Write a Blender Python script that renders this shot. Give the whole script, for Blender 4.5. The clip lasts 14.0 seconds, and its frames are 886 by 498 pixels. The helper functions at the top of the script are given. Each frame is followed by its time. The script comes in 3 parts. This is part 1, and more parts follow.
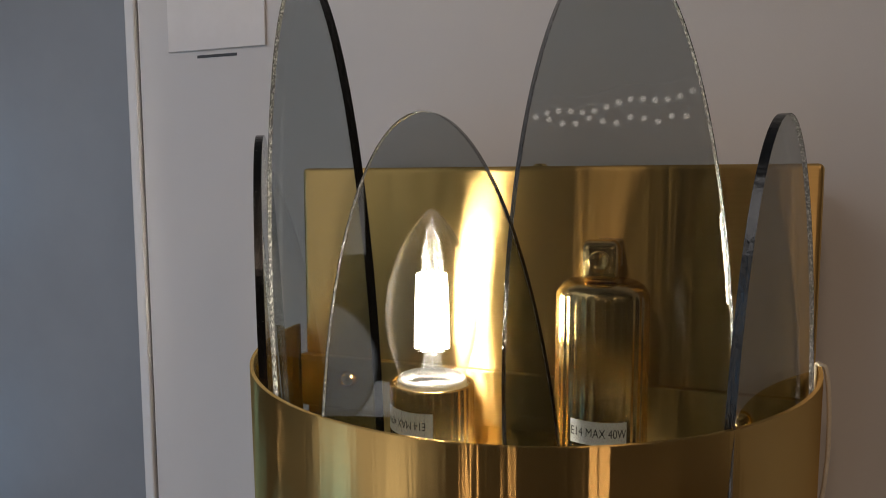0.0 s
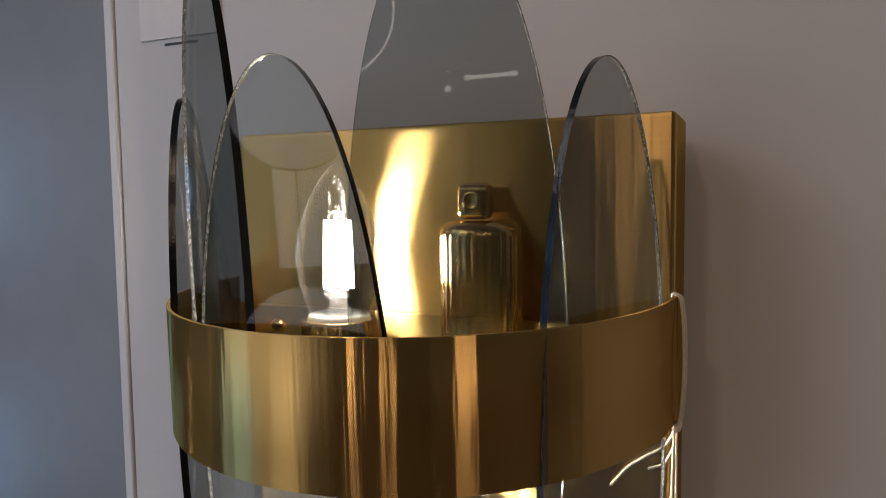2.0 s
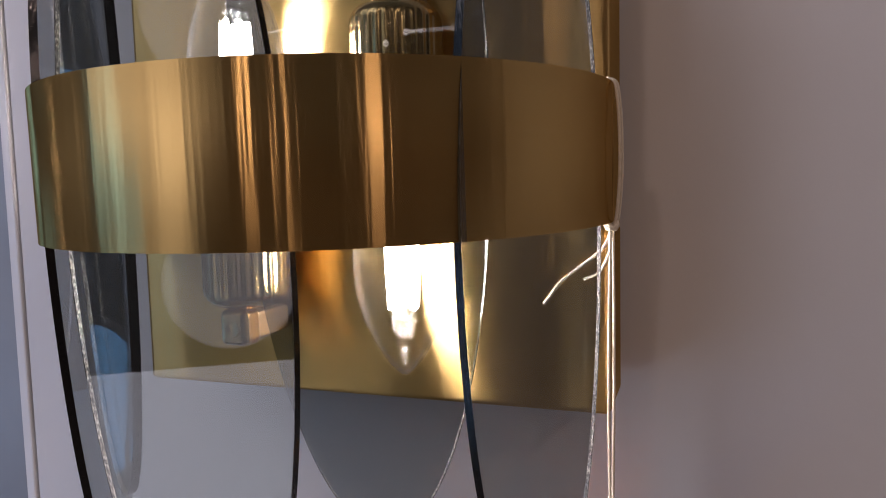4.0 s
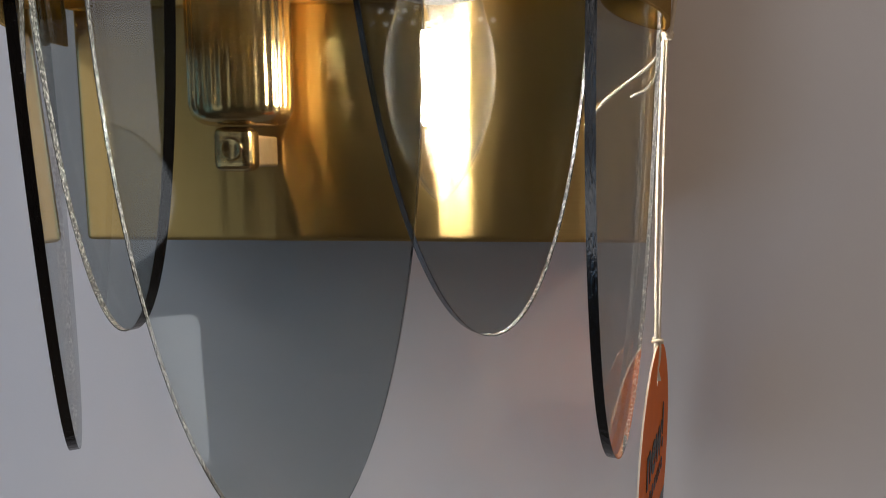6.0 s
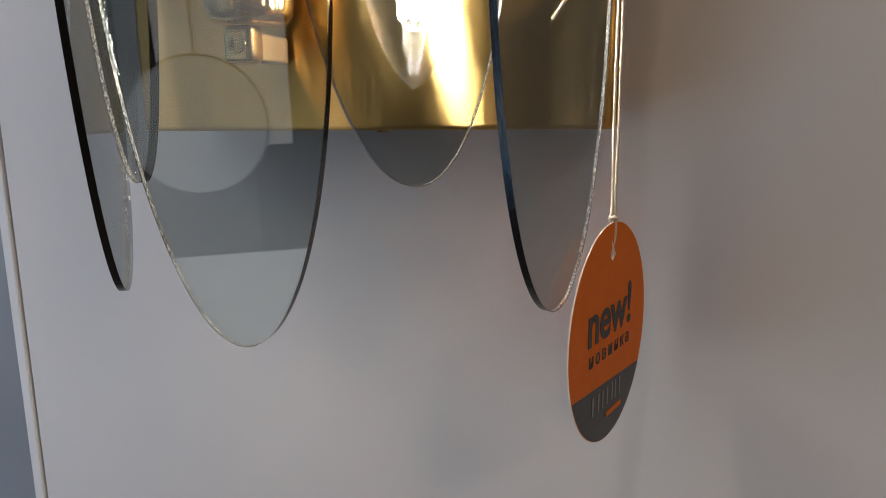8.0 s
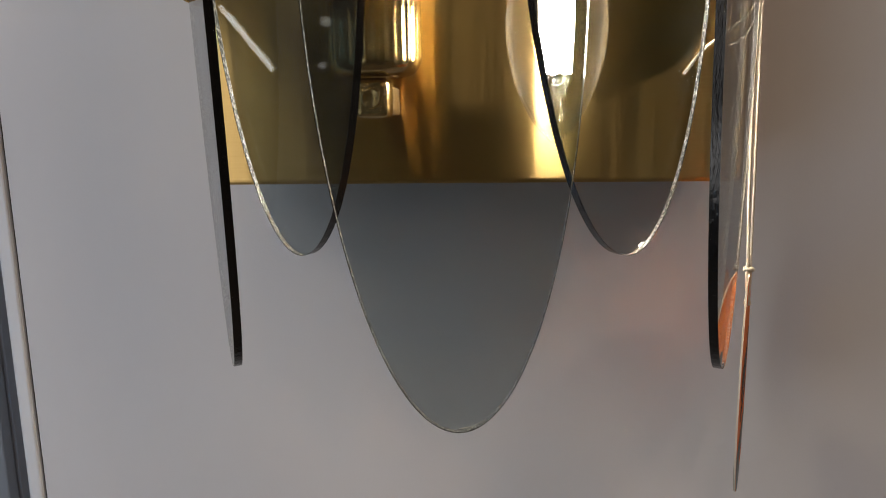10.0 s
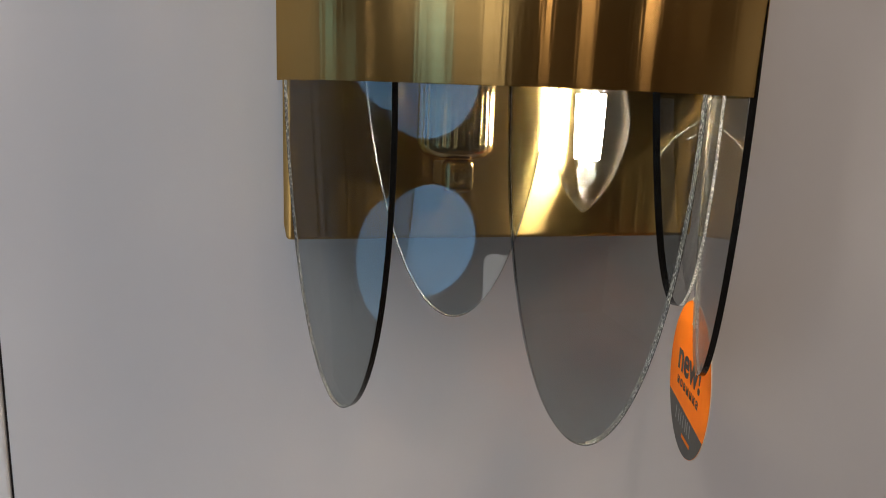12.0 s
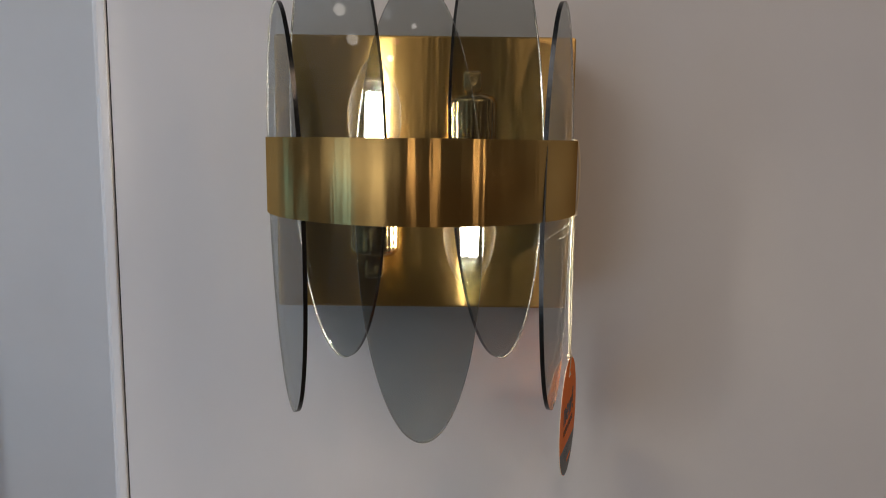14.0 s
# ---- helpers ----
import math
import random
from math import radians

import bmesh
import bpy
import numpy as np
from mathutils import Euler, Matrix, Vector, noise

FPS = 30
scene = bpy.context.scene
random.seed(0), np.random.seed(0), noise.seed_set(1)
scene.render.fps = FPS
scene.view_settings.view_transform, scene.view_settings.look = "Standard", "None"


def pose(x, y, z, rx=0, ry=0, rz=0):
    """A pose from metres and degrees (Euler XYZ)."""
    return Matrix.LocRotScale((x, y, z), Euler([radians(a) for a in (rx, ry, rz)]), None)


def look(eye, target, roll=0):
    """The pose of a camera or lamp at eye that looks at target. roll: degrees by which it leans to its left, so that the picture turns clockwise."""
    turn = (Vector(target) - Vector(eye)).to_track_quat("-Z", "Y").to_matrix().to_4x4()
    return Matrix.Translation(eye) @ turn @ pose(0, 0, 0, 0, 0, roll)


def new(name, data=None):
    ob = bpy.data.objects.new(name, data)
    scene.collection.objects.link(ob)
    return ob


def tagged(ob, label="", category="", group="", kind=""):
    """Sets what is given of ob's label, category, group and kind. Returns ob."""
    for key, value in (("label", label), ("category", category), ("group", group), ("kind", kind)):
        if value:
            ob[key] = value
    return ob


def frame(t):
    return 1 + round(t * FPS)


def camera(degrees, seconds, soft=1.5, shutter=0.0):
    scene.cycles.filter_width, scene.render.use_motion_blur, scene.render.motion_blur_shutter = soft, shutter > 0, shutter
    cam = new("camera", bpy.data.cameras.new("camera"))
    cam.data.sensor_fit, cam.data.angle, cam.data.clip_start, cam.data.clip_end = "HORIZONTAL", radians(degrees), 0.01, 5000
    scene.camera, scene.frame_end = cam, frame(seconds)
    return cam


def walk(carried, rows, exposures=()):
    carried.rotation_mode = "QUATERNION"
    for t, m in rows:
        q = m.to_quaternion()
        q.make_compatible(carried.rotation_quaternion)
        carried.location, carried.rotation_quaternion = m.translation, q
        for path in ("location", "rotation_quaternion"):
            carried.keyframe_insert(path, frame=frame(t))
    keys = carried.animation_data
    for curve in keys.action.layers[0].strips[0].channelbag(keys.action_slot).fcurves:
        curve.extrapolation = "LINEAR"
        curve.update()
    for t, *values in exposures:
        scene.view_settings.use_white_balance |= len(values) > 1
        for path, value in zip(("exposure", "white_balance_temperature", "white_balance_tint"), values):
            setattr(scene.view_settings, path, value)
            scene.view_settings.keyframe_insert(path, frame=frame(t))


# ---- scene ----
cam = camera(64.0, 14.0, soft=1.0)

EXPOSURES = ((0, -0.02, 7100, 15), (1.5, 0.0, 7000, 18), (3, -0.12, 6900, 18), (3.5, 0.08, 6650, 14), (4, 0.31, 6500, 28), (6.5, 0.40, 6600, 13), (7, 0.47, 6650, 13), (9.5, 0.25, 6900, 14), (11, 0.36, 7150, 15), (14, 0.38, 6950, 14))
PATH = [
    (0, (0.0637, -0.2657, 1.6866), (-0.6318, 1.5996, 1.4948), -0.16),
    (0.5, (0.0918, -0.2665, 1.6821), (-0.6657, 1.5747, 1.4920), 0.17),
    (1, (0.1120, -0.2659, 1.6789), (-0.7039, 1.5531, 1.5187), -0.20),
    (1.5, (0.1247, -0.2672, 1.6730), (-0.7101, 1.5448, 1.5323), -0.78),
    (2, (0.1273, -0.2731, 1.6619), (-0.6815, 1.5500, 1.5129), -0.72),
    (2.5, (0.1253, -0.2748, 1.6444), (-0.6499, 1.5645, 1.5173), -0.61),
    (3, (0.1234, -0.2637, 1.6220), (-0.5900, 1.6015, 1.5122), 0.33),
    (3.5, (0.1286, -0.2510, 1.6083), (-0.6020, 1.6035, 1.4441), -0.71),
    (4, (0.1277, -0.2474, 1.5896), (-0.5444, 1.6290, 1.4242), -1.39),
    (4.2, (0.1233, -0.2445, 1.5908), (-0.5359, 1.6284, 1.3505), -1.79),
    (6.3, (0.0490, -0.2418, 1.5291), (-0.1079, 1.7356, 1.2733), -0.17),
    (6.5, (0.0560, -0.2482, 1.5252), (-0.1283, 1.7238, 1.2470), -0.74),
    (7, (0.0934, -0.2519, 1.5165), (-0.3023, 1.6745, 1.1522), -0.97),
    (7.2, (0.1112, -0.2528, 1.5138), (-0.3532, 1.6541, 1.1288), -1.11),
    (9.3, (0.1023, -0.2881, 1.5267), (-0.4562, 1.5971, 1.1606), -0.47),
    (9.5, (0.0827, -0.2826, 1.5283), (-0.3956, 1.6242, 1.1600), -0.66),
    (10, (0.0201, -0.2723, 1.5323), (-0.2084, 1.6839, 1.1841), -0.96),
    (10.5, (-0.0293, -0.2707, 1.5326), (0.0660, 1.6966, 1.1853), -0.23),
    (11, (-0.0590, -0.2588, 1.5349), (0.3058, 1.6755, 1.1807), 0.57),
    (11.5, (-0.0854, -0.2748, 1.5533), (0.3834, 1.6316, 1.1711), 2.18),
    (12, (-0.1093, -0.3114, 1.5680), (0.3794, 1.5890, 1.1811), 1.97),
    (12.5, (-0.0979, -0.3421, 1.5918), (0.3263, 1.5809, 1.2426), 1.67),
    (13, (-0.0529, -0.3916, 1.6061), (0.2056, 1.5621, 1.2651), 1.22),
    (13.2, (-0.0293, -0.4106, 1.6055), (0.1368, 1.5583, 1.2955), 0.32),
    (13.5, (-0.0113, -0.4387, 1.6092), (0.0888, 1.5353, 1.3036), 0.52),
    (14, (0.0115, -0.4814, 1.6132), (0.0192, 1.5017, 1.3537), 0.69),
]
walk(cam, [(t, look(eye, target, roll)) for t, eye, target, roll in PATH], EXPOSURES)

# ---- light ----
world = bpy.data.worlds.new("room_air")
world.use_nodes = True
world.node_tree.nodes["Background"].inputs[0].default_value = (0.55, 0.6, 0.7, 1)
world.node_tree.nodes["Background"].inputs[1].default_value = 0.02
scene.world = world


def area_lamp(name, m, sx, sy, power, colour):
    data = bpy.data.lights.new(name, "AREA")
    data.shape, data.size, data.size_y, data.energy, data.color = "RECTANGLE", sx, sy, power, colour
    ob = new(name, data)
    ob.matrix_world = m
    return ob


# daylight from the shop front, off to the side behind the viewer: two tall panes
area_lamp("window_daylight", look((-2.02, -1.30, 1.95), (0, 0, 1.6)), 0.50, 1.4, 4.2, (0.68, 0.90, 1.0))
area_lamp("window_daylight", look((-1.28, -2.22, 1.95), (0, 0, 1.6)), 0.45, 1.4, 2.7, (0.96, 0.95, 0.93))
# cool fill added overhead on that side, no panel known there; warm spots elsewhere
area_lamp("overhead_fill", look((-1.15, -0.95, 2.68), (-1.05, -0.85, 0)), 1.6, 1.5, 15, (0.93, 0.95, 0.99))
for sx, sy, wide, power in ((-0.15, -1.4, 0.12, 2.2), (1.3, -1.4, 0.25, 5.6), (0.5, -2.6, 0.22, 5.6)):
    ob = area_lamp("ceiling_spot_light", look((sx, sy, 2.66), (sx, sy + 0.25, 0)), wide, wide, power, (1.0, 0.78, 0.60))
    ob.data.shape = "DISK"

# ---- materials ----
def material(name):
    m = bpy.data.materials.new(name)
    m.use_nodes = True
    m.node_tree.nodes.clear()
    return m, m.node_tree.nodes, m.node_tree.links


def coords(n, l, scale):
    tc, mp = n.new("ShaderNodeTexCoord"), n.new("ShaderNodeMapping")
    l.new(tc.outputs["Object"], mp.inputs[0])
    mp.inputs["Scale"].default_value = scale if isinstance(scale, tuple) else (scale, scale, scale)
    return mp.outputs[0]


def noise_tex(n, l, scale, detail=4, rough=0.6):
    t = n.new("ShaderNodeTexNoise")
    l.new(coords(n, l, scale), t.inputs["Vector"])
    t.inputs["Scale"].default_value, t.inputs["Detail"].default_value, t.inputs["Roughness"].default_value = 1.0, detail, rough
    return t.outputs["Fac"]


def ramp(n, l, fac, stops):
    r = n.new("ShaderNodeValToRGB")
    l.new(fac, r.inputs[0])
    while len(r.color_ramp.elements) < len(stops):
        r.color_ramp.elements.new(0.5)
    for e, (p, c) in zip(r.color_ramp.elements, stops):
        e.position, e.color = p, (*c, 1) if len(c) == 3 else c
    return r.outputs[0]


def surface(name, stops, scale, rough=(0.5, 0.6), metal=0.0, bump=0.0, bump_scale=300, bump_dist=0.0005, spec=0.5, coat=0.0):
    m, n, l = material(name)
    out, p = n.new("ShaderNodeOutputMaterial"), n.new("ShaderNodeBsdfPrincipled")
    l.new(p.outputs[0], out.inputs[0])
    fac = noise_tex(n, l, scale)
    l.new(ramp(n, l, fac, stops), p.inputs["Base Color"])
    r = n.new("ShaderNodeMapRange")
    l.new(noise_tex(n, l, tuple(3.7 * s for s in scale) if isinstance(scale, tuple) else scale * 3.7), r.inputs[0])
    r.inputs[3].default_value, r.inputs[4].default_value = rough
    l.new(r.outputs[0], p.inputs["Roughness"])
    p.inputs["Metallic"].default_value, p.inputs["Specular IOR Level"].default_value = metal, spec
    p.inputs["Coat Weight"].default_value = coat
    if bump:
        b = n.new("ShaderNodeBump")
        b.inputs["Strength"].default_value, b.inputs["Distance"].default_value = bump, bump_dist
        l.new(noise_tex(n, l, bump_scale, 3), b.inputs["Height"])
        l.new(b.outputs[0], p.inputs["Normal"])
    return m


def brushed_metal(name, stops, scale, rough, aniso, wave=0.00006, wave_scale=(190, 190, 7), soft=0.4, spread="MULTI_GGX"):
    """Metal brushed sideways: sharp along the grooves, drawn out across them, with the faint upright waves of thin sheet."""
    m, n, l = material(name)
    out, g, t, r, b = (n.new(k) for k in ("ShaderNodeOutputMaterial", "ShaderNodeBsdfAnisotropic", "ShaderNodeTangent", "ShaderNodeMapRange", "ShaderNodeBump"))
    g.distribution = spread
    t.direction_type, t.uv_map = "UV_MAP", "brush"
    l.new(t.outputs[0], g.inputs["Tangent"])
    l.new(ramp(n, l, noise_tex(n, l, scale), stops), g.inputs["Color"])
    l.new(noise_tex(n, l, (21, 21, 2600)), r.inputs[0])
    r.inputs[3].default_value, r.inputs[4].default_value = rough
    l.new(r.outputs[0], g.inputs["Roughness"])
    g.inputs["Anisotropy"].default_value = aniso
    b.inputs["Strength"].default_value, b.inputs["Distance"].default_value = 1.0, wave
    l.new(noise_tex(n, l, wave_scale, 3, 0.55), b.inputs["Height"])
    l.new(b.outputs[0], g.inputs["Normal"])
    # the satin share of the finish
    w, mix = n.new("ShaderNodeBsdfAnisotropic"), n.new("ShaderNodeMixShader")
    w.distribution = "MULTI_GGX"
    w.inputs["Roughness"].default_value, w.inputs["Anisotropy"].default_value = 0.52, 0.5
    l.new(g.inputs["Color"].links[0].from_socket, w.inputs["Color"])
    l.new(t.outputs[0], w.inputs["Tangent"])
    mix.inputs[0].default_value = soft
    l.new(g.outputs[0], mix.inputs[1])
    l.new(w.outputs[0], mix.inputs[2])
    l.new(mix.outputs[0], out.inputs[0])
    return m


def clear_glass(name, tint, f0, dust=0.0, rough=0.0, fall=5.0, haze=0.0, rim=0.0):
    """Tinted clear glass with a real mirror gloss by Fresnel."""
    m, n, l = material(name)
    out, mix, tr, gl, fr = (n.new(k) for k in ("ShaderNodeOutputMaterial", "ShaderNodeMixShader", "ShaderNodeBsdfTransparent", "ShaderNodeBsdfGlossy", "ShaderNodeLayerWeight"))
    tr.inputs[0].default_value = (*tint, 1)
    gl.inputs["Roughness"].default_value = rough
    fr.inputs[0].default_value = 0.5
    power, gain = n.new("ShaderNodeMath"), n.new("ShaderNodeMath")
    power.operation, power.inputs[1].default_value = "POWER", fall
    gain.operation, gain.inputs[1].default_value, gain.inputs[2].default_value = "MULTIPLY_ADD", 0.9, f0
    l.new(fr.outputs["Facing"], power.inputs[0])
    l.new(power.outputs[0], gain.inputs[0])
    l.new(gain.outputs[0], mix.inputs[0])
    l.new(tr.outputs[0], mix.inputs[1])
    l.new(gl.outputs[0], mix.inputs[2])
    last = mix.outputs[0]
    if dust:
        di, mx = n.new("ShaderNodeBsdfDiffuse"), n.new("ShaderNodeMixShader")
        di.inputs[0].default_value = (0.8, 0.8, 0.8, 1)
        specks = ramp(n, l, noise_tex(n, l, 640, 3, 0.8), [(0.0, (0, 0, 0)), (0.80, (0, 0, 0)), (0.84, (dust, dust, dust))])
        l.new(specks, mx.inputs[0])
        l.new(last, mx.inputs[1])
        l.new(di.outputs[0], mx.inputs[2])
        last = mx.outputs[0]
    if rim:
        soft, mx, p3 = n.new("ShaderNodeBsdfGlossy"), n.new("ShaderNodeMixShader"), n.new("ShaderNodeMath")
        soft.inputs["Roughness"].default_value = 0.3
        p3.operation, p3.inputs[1].default_value = "POWER", 4.0
        weight = n.new("ShaderNodeMath")
        weight.operation, weight.inputs[1].default_value = "MULTIPLY", rim
        l.new(fr.outputs["Facing"], p3.inputs[0])
        l.new(p3.outputs[0], weight.inputs[0])
        l.new(weight.outputs[0], mx.inputs[0])
        l.new(last, mx.inputs[1])
        l.new(soft.outputs[0], mx.inputs[2])
        last = mx.outputs[0]
    if haze:
        di, mx = n.new("ShaderNodeBsdfDiffuse"), n.new("ShaderNodeMixShader")
        mx.inputs[0].default_value = haze
        l.new(last, mx.inputs[1])
        l.new(di.outputs[0], mx.inputs[2])
        last = mx.outputs[0]
    l.new(last, out.inputs[0])
    return m


def glow(name, colour, strength):
    m, n, l = material(name)
    out, e = n.new("ShaderNodeOutputMaterial"), n.new("ShaderNodeEmission")
    e.inputs[0].default_value, e.inputs[1].default_value = (*colour, 1), strength
    l.new(e.outputs[0], out.inputs[0])
    return m


BRASS = brushed_metal("brushed_brass", [(0.35, (0.58, 0.386, 0.143)), (0.65, (0.61, 0.41, 0.158))], (10, 10, 1100), (0.34, 0.37), 0.74, 0.00022, (95, 95, 4), 0.075, "BECKMANN")
BAND = brushed_metal("brushed_brass_band", [(0.35, (0.58, 0.376, 0.133)), (0.65, (0.61, 0.40, 0.148))], (10, 10, 1100), (0.23, 0.26), 0.9, 0.00022, (140, 140, 4), 0.05)
BRASS_PLAIN = surface("lacquered_brass", [(0.3, (0.60, 0.42, 0.19)), (0.7, (0.66, 0.47, 0.22))], 160, (0.19, 0.25), 1.0)
SATIN = surface("satin_brass", [(0.3, (0.62, 0.44, 0.24)), (0.7, (0.70, 0.52, 0.30))], 160, (0.34, 0.42), 1.0)
GOLD = surface("polished_brass", [(0.3, (0.70, 0.48, 0.18)), (0.7, (0.78, 0.56, 0.24))], 200, (0.06, 0.12), 1.0)
SMOKE = clear_glass("smoked_glass", (0.678, 0.705, 0.708), 0.042, 0.25)
# light tone and near-white specks paint the light and glints inside the edge
INNER_EDGE = surface("ground_glass_edge_glints", [(0.36, (0.07, 0.07, 0.07)), (0.52, (0.26, 0.26, 0.255)), (0.66, (0.85, 0.84, 0.80))], (1900, 1900, 800), (0.10, 0.26), 0.0, 0.6, (1500, 1500, 700), 0.0003, spec=0.8)
# near-black edge with glints painted as pale specks
EDGE = surface("cut_glass_edge_glints", [(0.30, (0.003, 0.0035, 0.004)), (0.71, (0.006, 0.007, 0.008)), (0.76, (0.65, 0.65, 0.62))], 2100, (0.05, 0.16), 0.0, 0.45, (1100, 1100, 300), 0.0004, spec=0.5)
STEM_GLASS = clear_glass("stem_glass", (0.985, 0.985, 0.98), 0.02, fall=4.0, haze=0.10)
BULB_GLASS = clear_glass("bulb_glass", (0.985, 0.985, 0.98), 0.006, fall=5.0, haze=0.0005, rim=0.32)
FILAMENT = glow("led_filament", (1.0, 0.925, 0.79), 240)
CERAMIC = surface("white_ceramic", [(0.3, (0.72, 0.70, 0.66)), (0.7, (0.82, 0.80, 0.77))], 300, (0.3, 0.4))
STEEL = surface("thin_steel_wire", [(0.3, (0.5, 0.5, 0.5)), (0.7, (0.65, 0.65, 0.64))], 400, (0.2, 0.3), 1.0)
BOARD = surface("white_laminate_board", [(0.3, (0.60, 0.60, 0.605)), (0.7, (0.63, 0.63, 0.635))], (9, 9, 5), (0.42, 0.5), 0.0, 0.10, 900, 0.0004)
PROFILE = surface("white_plastic_profile", [(0.3, (0.66, 0.67, 0.68)), (0.7, (0.70, 0.71, 0.72))], (30, 30, 6), (0.3, 0.4), 0.0, 0.05, 500)
GREY_BOARD = surface("grey_cabinet_board", [(0.3, (0.25, 0.265, 0.30)), (0.7, (0.29, 0.305, 0.34))], 7, (0.5, 0.6), 0.0, 0.1, 700)
# darker tone of the stand-in added before the pale wall
RECESS = surface("standin_dark_grey", [(0.3, (0.300, 0.320, 0.355)), (0.7, (0.335, 0.355, 0.390))], 5, (0.5, 0.6), 0.0, 0.1, 500)
PALE = surface("pale_wall_paint", [(0.3, (0.78, 0.78, 0.80)), (0.7, (0.82, 0.82, 0.84))], 5, (0.5, 0.6), 0.0, 0.1, 500)
# near-black that paints the shade in gaps, also the colour of cords
DARK = surface("gap_shade_and_cord_black", [(0.3, (0.012, 0.012, 0.014)), (0.7, (0.02, 0.02, 0.022))], 40, (0.6, 0.7))
PAPER = surface("white_paper", [(0.3, (0.74, 0.74, 0.75)), (0.7, (0.78, 0.78, 0.79))], 60, (0.6, 0.7), 0.0, 0.1, 800)
INK = surface("dark_ink", [(0.3, (0.02, 0.02, 0.022)), (0.7, (0.035, 0.035, 0.038))], 300, (0.4, 0.5))
ORANGE = surface("orange_card", [(0.3, (0.86, 0.19, 0.008)), (0.7, (0.92, 0.215, 0.012))], 90, (0.5, 0.6), 0.0, 0.08, 900, spec=0.15)
CARD_DARK = surface("charcoal_card", [(0.3, (0.035, 0.038, 0.036)), (0.7, (0.05, 0.052, 0.05))], 90, (0.35, 0.45))
CARD_EDGE = surface("cream_card_edge", [(0.3, (0.72, 0.62, 0.48)), (0.7, (0.8, 0.7, 0.56))], 300, (0.6, 0.7))
SILVER_INK = surface("silver_ink", [(0.3, (0.26, 0.27, 0.27)), (0.7, (0.32, 0.33, 0.33))], 300, (0.4, 0.5))
STRING = surface("waxed_cotton_string", [(0.3, (0.66, 0.60, 0.48)), (0.7, (0.78, 0.72, 0.60))], (900, 900, 400), (0.6, 0.8), 0.0, 0.5, 2500)
PLASTER = surface("painted_shop_wall", [(0.3, (0.46, 0.46, 0.47)), (0.7, (0.52, 0.52, 0.53))], 3, (0.6, 0.7), 0.0, 0.1, 300)
BROWN = surface("brown_wall_paint", [(0.3, (0.195, 0.145, 0.10)), (0.7, (0.245, 0.185, 0.13))], 3, (0.6, 0.7), 0.0, 0.1, 300)
CEIL = surface("ceiling_paint", [(0.3, (0.45, 0.44, 0.43)), (0.7, (0.5, 0.49, 0.48))], 3, (0.7, 0.8), 0.0, 0.1, 300)
FLOOR = surface("floor_vinyl", [(0.3, (0.16, 0.13, 0.10)), (0.7, (0.22, 0.18, 0.14))], 5, (0.35, 0.5), 0.0, 0.1, 200)


# ---- mesh helpers ----
def finish(name, bm, mats, smooth=False):
    me = bpy.data.meshes.new(name)
    bmesh.ops.recalc_face_normals(bm, faces=bm.faces)
    uv = bm.loops.layers.uv.new("brush")
    for f in bm.faces:
        t = Vector((0, 0, 1)).cross(f.normal)
        t = t.normalized() if t.length > 1e-4 else Vector((1, 0, 0))
        f.smooth = smooth
        for lp in f.loops:
            up = lp.vert.co.z if abs(f.normal.z) < 0.9 else lp.vert.co.y
            lp[uv].uv = (lp.vert.co.dot(t) * 10, up * 10)
    bm.to_mesh(me)
    bm.free()
    for m in mats if isinstance(mats, (list, tuple)) else [mats]:
        me.materials.append(m)
    return me


def part(name, bm, mats, parent, label="", smooth=False, m=None):
    ob = new(name, finish(name, bm, mats, smooth))
    ob.parent = parent
    if m is not None:
        ob.matrix_local = m
    return tagged(ob, label)


def thing(name, m, label, category, group="", kind=""):
    ob = new(name)
    ob.empty_display_size = 0.02
    ob.matrix_world = m
    return tagged(ob, label, category, group, kind)


def solid(name, bm, mats, label, category, kind="structure", smooth=False, group=""):
    return tagged(new(name, finish(name, bm, mats, smooth)), label, category, group, kind)


def box(x0, x1, y0, y1, z0, z1, bevel=0.0, segments=2, bm=None):
    bm = bm or bmesh.new()
    vs = bmesh.ops.create_cube(bm, size=1.0)["verts"]
    for v in vs:
        v.co = Vector((x0 + (v.co.x + 0.5) * (x1 - x0), y0 + (v.co.y + 0.5) * (y1 - y0), z0 + (v.co.z + 0.5) * (z1 - z0)))
    if bevel:
        bmesh.ops.bevel(bm, geom=list({e for v in vs for e in v.link_edges}), offset=bevel, segments=segments, affect="EDGES", profile=0.5)
    return bm


def lathe(profile, steps=40, bm=None, m=None):
    """Turns a list of (radius, height) round z."""
    bm = bm or bmesh.new()
    rings = []
    for r, z in profile:
        if r < 1e-6:
            rings.append([bm.verts.new((0, 0, z))])
        else:
            rings.append([bm.verts.new((r * math.cos(2 * math.pi * k / steps), r * math.sin(2 * math.pi * k / steps), z)) for k in range(steps)])
    for a, b in zip(rings, rings[1:]):
        for k in range(steps):
            q = (k + 1) % steps
            ring = [a[k % len(a)], a[q % len(a)], b[q % len(b)], b[k % len(b)]]
            ring = list(dict.fromkeys(ring))
            if len(ring) > 2:
                bm.faces.new(ring)
    if m is not None:
        bmesh.ops.transform(bm, matrix=m, verts=[v for r in rings for v in r])
    return bm


